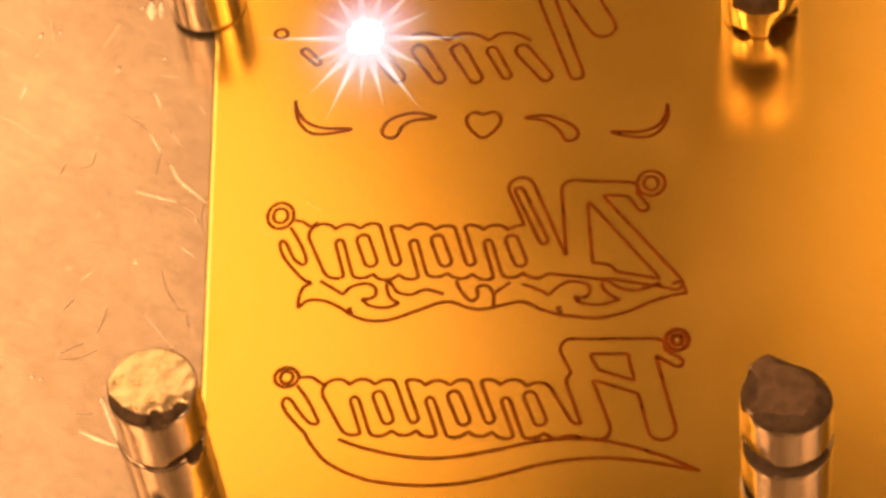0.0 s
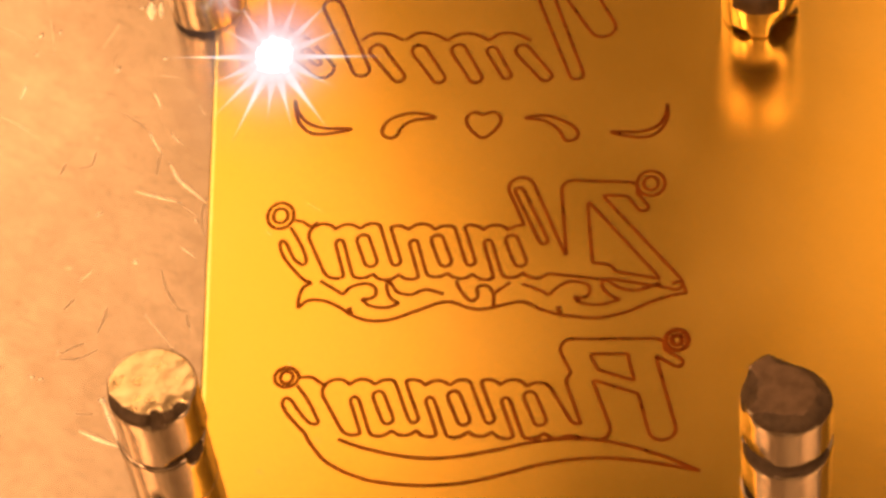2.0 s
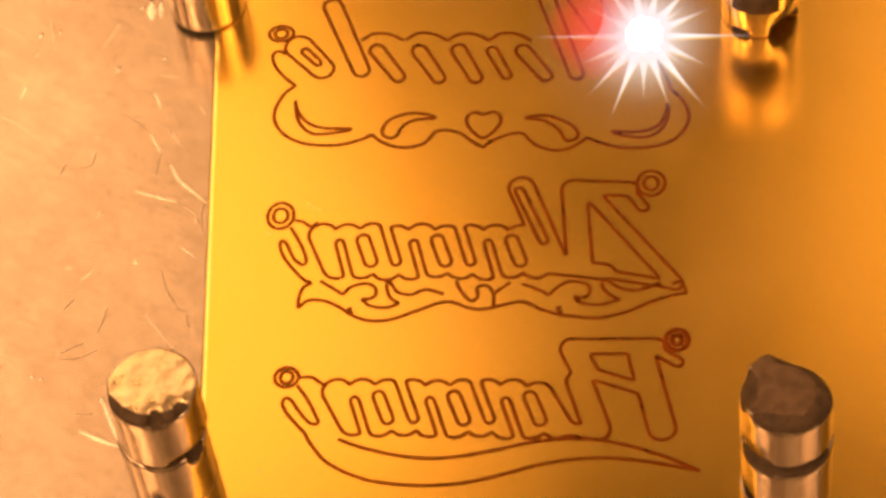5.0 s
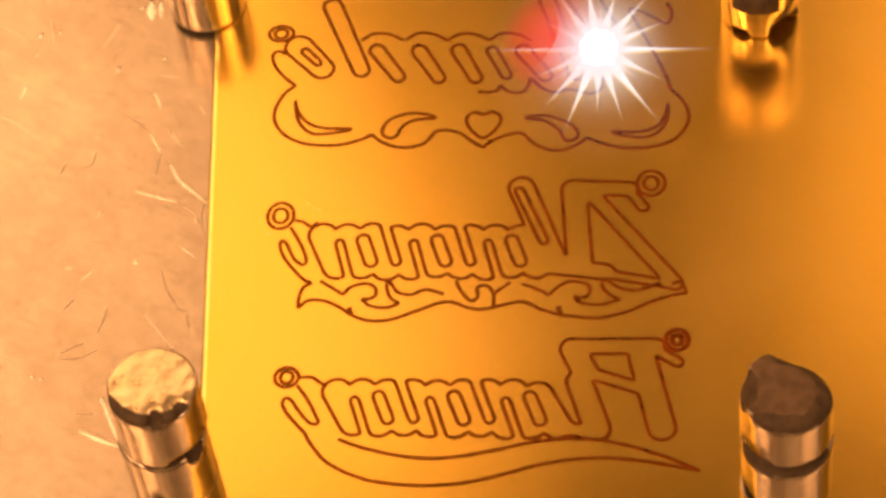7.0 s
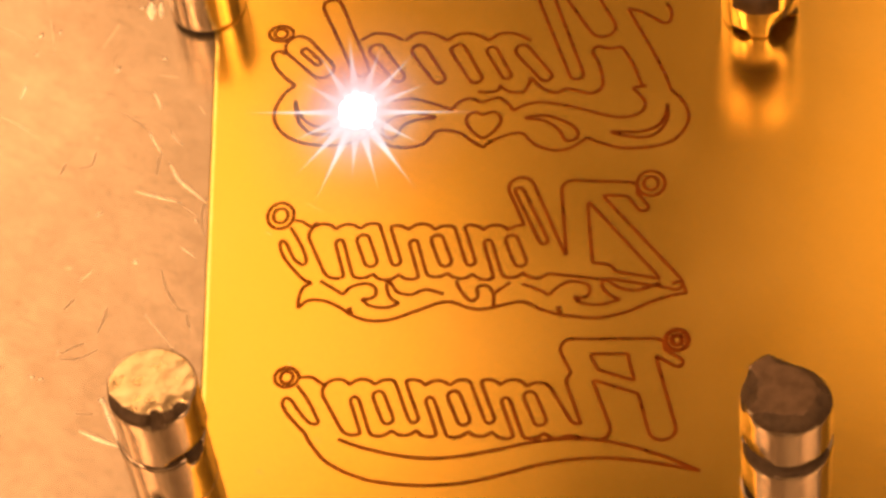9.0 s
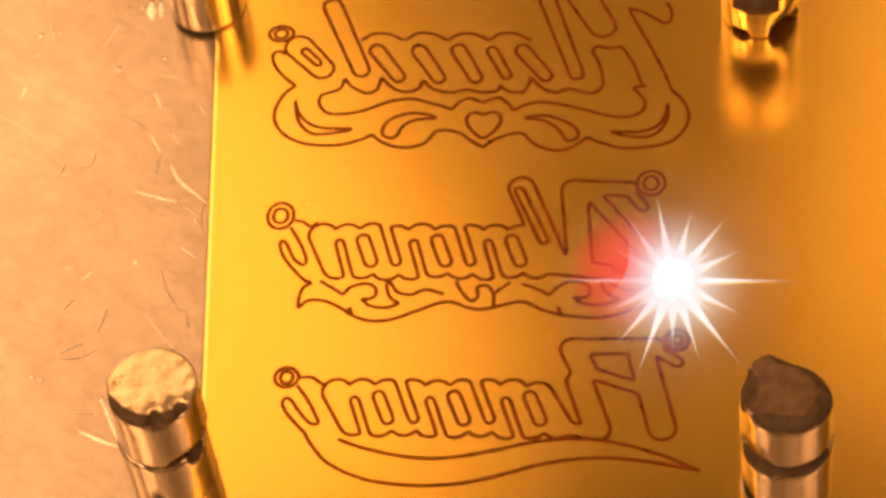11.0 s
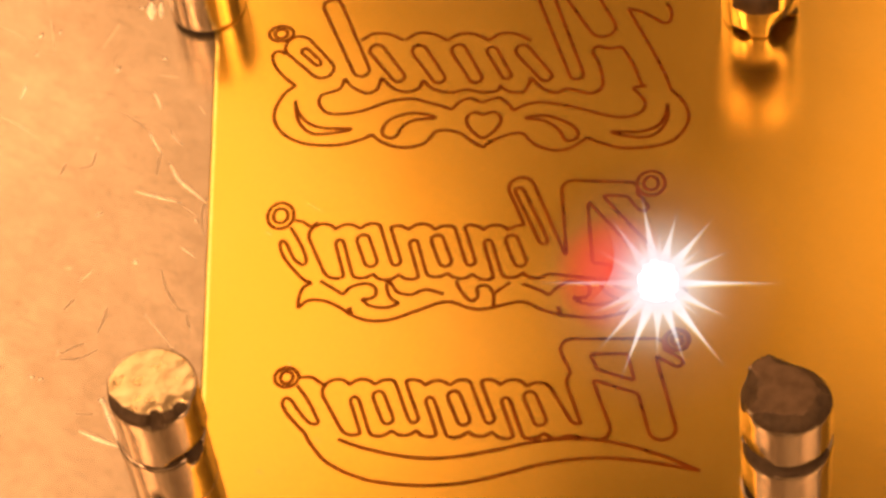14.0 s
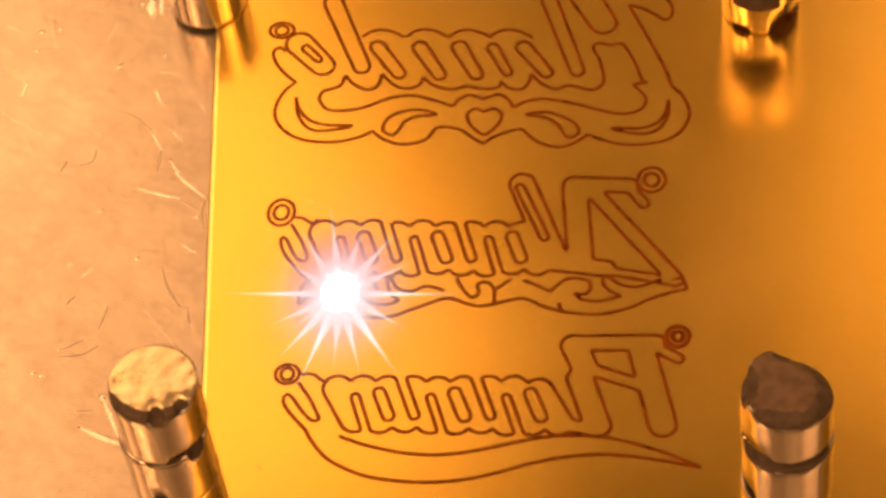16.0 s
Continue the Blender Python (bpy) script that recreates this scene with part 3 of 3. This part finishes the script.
for pts in ([(-29.0, 12.3), (-29.1, 11.0), (-29.1, 9.5)],
            [(-23.6, 6.8), (-23.9, 5.6), (-24.0, 4.2), (-23.8, 3.0), (-23.4, 2.1)],
            [(-27.2, -2.1), (-26.6, -4.0), (-25.8, -5.6), (-24.8, -6.9)],
            [(-31.9, -6.6), (-32.0, -7.8), (-32.5, -9.7)],
            [(-35.7, -12.0), (-34.6, -11.3), (-33.5, -10.7)],
            [(-35.8, -12.7), (-33.8, -12.5), (-32.2, -11.5)],
            [(-36.1, -6.9), (-35.7, -6.3), (-35.2, -5.6)],
            [(-24.1, -7.3), (-23.9, -8.3), (-23.6, -9.0)],
            [(-37.0, 10.2), (-35.8, 10.8), (-35.6, 12.4)],
            [(-38.9, 9.4), (-38.4, 10.9)]):
    mark("scuff", pts, 0.17, FIBRE, "thin dark scuff")
dice = random.Random(5)
for k in range(22):
    x, y, u, r = dice.uniform(-47, -23.5), dice.uniform(-26, 31), dice.gauss(-52, 26), dice.uniform(0.3, 2.8)
    if x + r > -22.6 - 0.081 * y:
        continue
    d = Vector((math.cos(radians(u)), math.sin(radians(u)))) * r
    p = Vector((x, y))
    bow = Vector((-d.y, d.x)) * dice.uniform(-0.06, 0.06)
    if k % 4:
        mark("scratch_or_reflection", [p - d, p + bow, p + d], dice.uniform(0.06, 0.12), BRIGHT, "bright bare scratch or painted reflection")
    else:
        mark("scuff", [p - d, p + bow * 2, p + d], dice.uniform(0.07, 0.12), FIBRE, "thin dark scuff")

# small bright rubs on the sheet
for pts, w in (([(-13.8, 5.5), (-12.9, 5.3)], 0.16), ([(-13.1, 5.1), (-12.0, 4.6)], 0.18), ([(-17.4, 2.1), (-16.7, 1.7)], 0.22), ([(-15.6, -25.1), (-14.9, -25.4)], 0.2),
               ([(-10.5, -21.6), (-9.9, -22.0)], 0.16), ([(-13.8, -13.1), (-13.3, -13.7)], 0.14), ([(-8.5, 8.6), (-8.2, 8.3)], 0.12)):
    bm = bmesh.new()
    ribbon(bm, spline(pts, False, 0.1), False, w, TOP, 0.000006, taper=True)
    part("rub_mark", bm, EDGE, sheet, "small bright rub mark")

# ---- the laser spark under the beam, with added starburst rays and glare ----
spot_thing = new("laser_spark")
tagged(spot_thing, "white-hot laser spark with added lens starburst rays on the brass sheet", "laser spark")
# core as wide as its glare, stretched to look round from the camera
bm = bmesh.new()
bmesh.ops.create_icosphere(bm, subdivisions=4, radius=1.0)
for v in bm.verts:
    v.co *= 1 + 0.05 * noise.noise(v.co * 2.2)
    v.co = Vector((v.co.x * 0.0020, v.co.y * 0.0025, max(v.co.z, -0.05) * 0.0005))
for f in bm.faces:
    f.smooth = True
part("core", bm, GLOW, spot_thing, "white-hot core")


def glare_dome(name, reach, low, mat, label):
    """A low flat dome of added glare over the spot, stretched to look round from the camera."""
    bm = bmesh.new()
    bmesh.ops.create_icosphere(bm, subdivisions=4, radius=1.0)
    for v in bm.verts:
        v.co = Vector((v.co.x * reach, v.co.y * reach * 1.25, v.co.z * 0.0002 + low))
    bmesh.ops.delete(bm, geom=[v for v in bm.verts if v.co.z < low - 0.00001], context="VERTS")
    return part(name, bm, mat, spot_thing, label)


glare_dome("glare_haze", 0.0125, 0.00001, OUTER_GLARE, "added dull glare around the spark")
glare_dome("glare_dome", 0.0085, 0.00006, HALO, "added white glare around the spark")
# red lens flare beside the spark, added as a glowing dome
red_flare = glare_dome("red_flare", 0.0058, 0.00003, RED_FLARE, "added red lens flare")
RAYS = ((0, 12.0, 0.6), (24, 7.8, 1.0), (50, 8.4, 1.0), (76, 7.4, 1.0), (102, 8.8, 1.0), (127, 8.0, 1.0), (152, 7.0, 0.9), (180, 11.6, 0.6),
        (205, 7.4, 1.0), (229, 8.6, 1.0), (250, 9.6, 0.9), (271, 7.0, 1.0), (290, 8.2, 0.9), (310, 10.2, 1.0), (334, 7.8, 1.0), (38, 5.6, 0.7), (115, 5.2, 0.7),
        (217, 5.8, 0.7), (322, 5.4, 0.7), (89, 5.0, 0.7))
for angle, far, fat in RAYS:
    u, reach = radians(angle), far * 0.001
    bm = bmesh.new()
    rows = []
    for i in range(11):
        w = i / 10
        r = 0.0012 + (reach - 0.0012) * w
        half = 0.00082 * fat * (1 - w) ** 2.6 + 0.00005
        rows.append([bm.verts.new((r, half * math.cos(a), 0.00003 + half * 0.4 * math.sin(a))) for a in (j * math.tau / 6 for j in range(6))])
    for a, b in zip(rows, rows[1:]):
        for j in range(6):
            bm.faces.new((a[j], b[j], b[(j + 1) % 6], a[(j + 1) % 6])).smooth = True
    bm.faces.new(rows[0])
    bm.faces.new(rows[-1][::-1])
    # lens starburst laid flat on the sheet, stretched to look round from the camera
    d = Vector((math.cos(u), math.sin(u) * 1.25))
    ob = part("ray", bm, glow_material("starburst_glow", (1.0, 0.89, 0.90), 1.4, reach * 1.02, 1.7, 1.5), spot_thing, "added lens starburst ray")
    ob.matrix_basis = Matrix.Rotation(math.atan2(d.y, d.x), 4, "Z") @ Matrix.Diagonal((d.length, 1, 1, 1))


trail = []                                      # when the beam is how far across the sheet


def at(t, x, y):
    trail.append((t, x))
    return t, pose(x * 0.001, y * 0.001, TOP + 0.00012)


def motions():
    walk(spot_thing, [
        at(0.00, -9.6, 26.5), at(0.10, -10.6, 29.6), at(0.20, -12.1, 31.4), at(0.30, -12.9, 31.3), at(0.40, -12.3, 28.5),
        at(0.50, -11.6, 26.8), at(0.60, -10.4, 23.4), at(0.70, -9.9, 21.6), at(0.80, -11.3, 22.7), at(0.90, -12.8, 25.0),
        at(1.00, -14.4, 26.7), at(1.10, -16.4, 26.9), at(1.20, -18.6, 28.2), at(1.30, -19.0, 26.6), at(1.40, -17.6, 25.0),
        at(1.50, -16.8, 23.3), at(1.60, -13.6, 22.4), at(1.70, -13.6, 21.0), at(1.80, -15.1, 21.6), at(1.90, -17.3, 23.5),
        at(2.00, -18.7, 24.1), at(2.10, -17.7, 21.7), at(2.20, -16.4, 19.9), at(2.30, -17.4, 18.6), at(2.40, -18.0, 16.2),
        at(2.50, -16.8, 14.1), at(2.60, -14.3, 12.9), at(2.70, -12.4, 12.3), at(2.80, -10.6, 12.5), at(2.90, -8.5, 13.4),
        at(3.00, -6.9, 12.7), at(3.10, -4.1, 12.1), at(3.20, -2.4, 12.7), at(3.30, -0.8, 13.5), at(3.40, 0.9, 13.2),
        at(3.50, 2.7, 12.3), at(3.60, 4.8, 13.3), at(3.70, 6.5, 13.5), at(3.80, 8.1, 12.5), at(4.00, 12.2, 12.4),
        at(4.10, 14.2, 12.8), at(4.20, 15.8, 12.3), at(4.40, 19.5, 12.0), at(4.60, 23.1, 15.3), at(4.80, 21.3, 20.0),
        at(5.00, 18.6, 26.5), at(5.15, 18.0, 29.8), at(5.30, 20.9, 29.6), at(5.50, 17.3, 32.7), at(5.70, 11.0, 32.8),
        at(5.85, 6.7, 26.8), at(6.00, 2.5, 19.8), at(6.15, 5.0, 19.6), at(6.30, 7.3, 20.9), at(6.40, 7.8, 20.3),
        at(6.50, 9.6, 19.4), at(6.60, 12.1, 19.3), at(6.70, 14.0, 19.3), at(6.80, 14.2, 21.8), at(6.90, 13.6, 23.8),
        at(7.00, 14.1, 24.8), at(7.10, 16.7, 24.7), at(7.20, 17.4, 22.8), at(7.30, 18.5, 20.0), at(7.40, 17.8, 19.5),
        at(7.50, 18.6, 18.0), at(7.60, 17.3, 16.0), at(7.70, 15.7, 16.2), at(7.80, 13.2, 16.9), at(7.90, 11.5, 17.6),
        at(8.00, 9.4, 17.9), at(8.20, 5.5, 17.7), at(8.40, 1.6, 18.1), at(8.60, -1.8, 17.7), at(8.80, -6.6, 17.9),
        at(9.00, -9.6, 16.8), at(9.10, -12.3, 16.5), at(9.20, -13.5, 18.0), at(9.35, -11.3, 20.4), at(9.55, -7.6, 20.2),
        at(9.75, -3.5, 20.1), at(10.00, 2.0, 19.2), at(10.20, 11.4, 6.6), at(10.40, 16.9, 7.3), at(10.60, 19.1, 5.9),
        at(10.80, 14.7, 5.9), at(11.00, 22.0, -3.8), at(11.15, 17.6, -0.2), at(11.30, 15.0, 1.4), at(11.40, 14.3, 2.3),
        at(11.50, 13.8, 4.3), at(11.60, 8.0, 6.2), at(11.70, 8.3, 4.3), at(11.80, 9.2, 2.6), at(11.90, 7.9, 4.6),
        at(12.00, 7.2, 6.0), at(12.10, 5.3, 1.7), at(12.20, 6.4, 0.4), at(12.30, 4.6, 1.3), at(12.40, -11.9, 1.9),
        at(12.50, -10.6, 0.5), at(12.60, -9.5, -2.4), at(12.70, -10.9, -1.3), at(12.80, -12.3, 1.1), at(12.90, 8.6, -4.5),
        at(13.00, 10.0, -5.3), at(13.10, 12.1, -4.4), at(13.20, 14.0, -4.4), at(13.30, 12.8, -5.8), at(13.40, 14.0, -6.7),
        at(13.50, 15.7, -6.6), at(13.60, 16.3, -5.8), at(13.70, 15.2, -4.7), at(13.80, 17.4, -4.8), at(13.90, 19.0, -4.8),
        at(14.00, 20.6, -4.1), at(14.10, 19.3, -2.1), at(14.20, 18.2, -0.7), at(14.30, 16.2, 0.1), at(14.40, 14.4, -0.4),
        at(14.50, 15.4, -2.7), at(14.60, 13.7, -4.4), at(14.70, 12.1, -4.0), at(14.80, 9.5, -3.3), at(14.90, 8.9, -2.9),
        at(15.00, 7.1, -4.3), at(15.10, 4.9, -5.3), at(15.20, 3.8, -5.1), at(15.30, 2.8, -6.2), at(15.40, 1.8, -4.7),
        at(15.50, 1.3, -3.9), at(15.60, 3.7, -3.9), at(15.70, 4.2, -2.2), at(15.80, 6.2, -4.1), at(15.90, -10.9, -5.0),
        at(16.00, -9.5, -5.8),
    ])
    # the added red lens flare slides further left as the spark moves right
    walk(red_flare, [(t, pose(-min(0.0042, 0.42 * max(0.0, x * 0.001 - 0.001)), 0.0013, 0)) for t, x in trail])
    for ob, t in LATE:
        walk(ob, [(0.0, pose(0, 0, -0.0002)), (max(0.05, t - 0.07), pose(0, 0, -0.0002)), (max(0.1, t), pose(0, 0, 0)), (16.0, pose(0, 0, 0))])


motions()
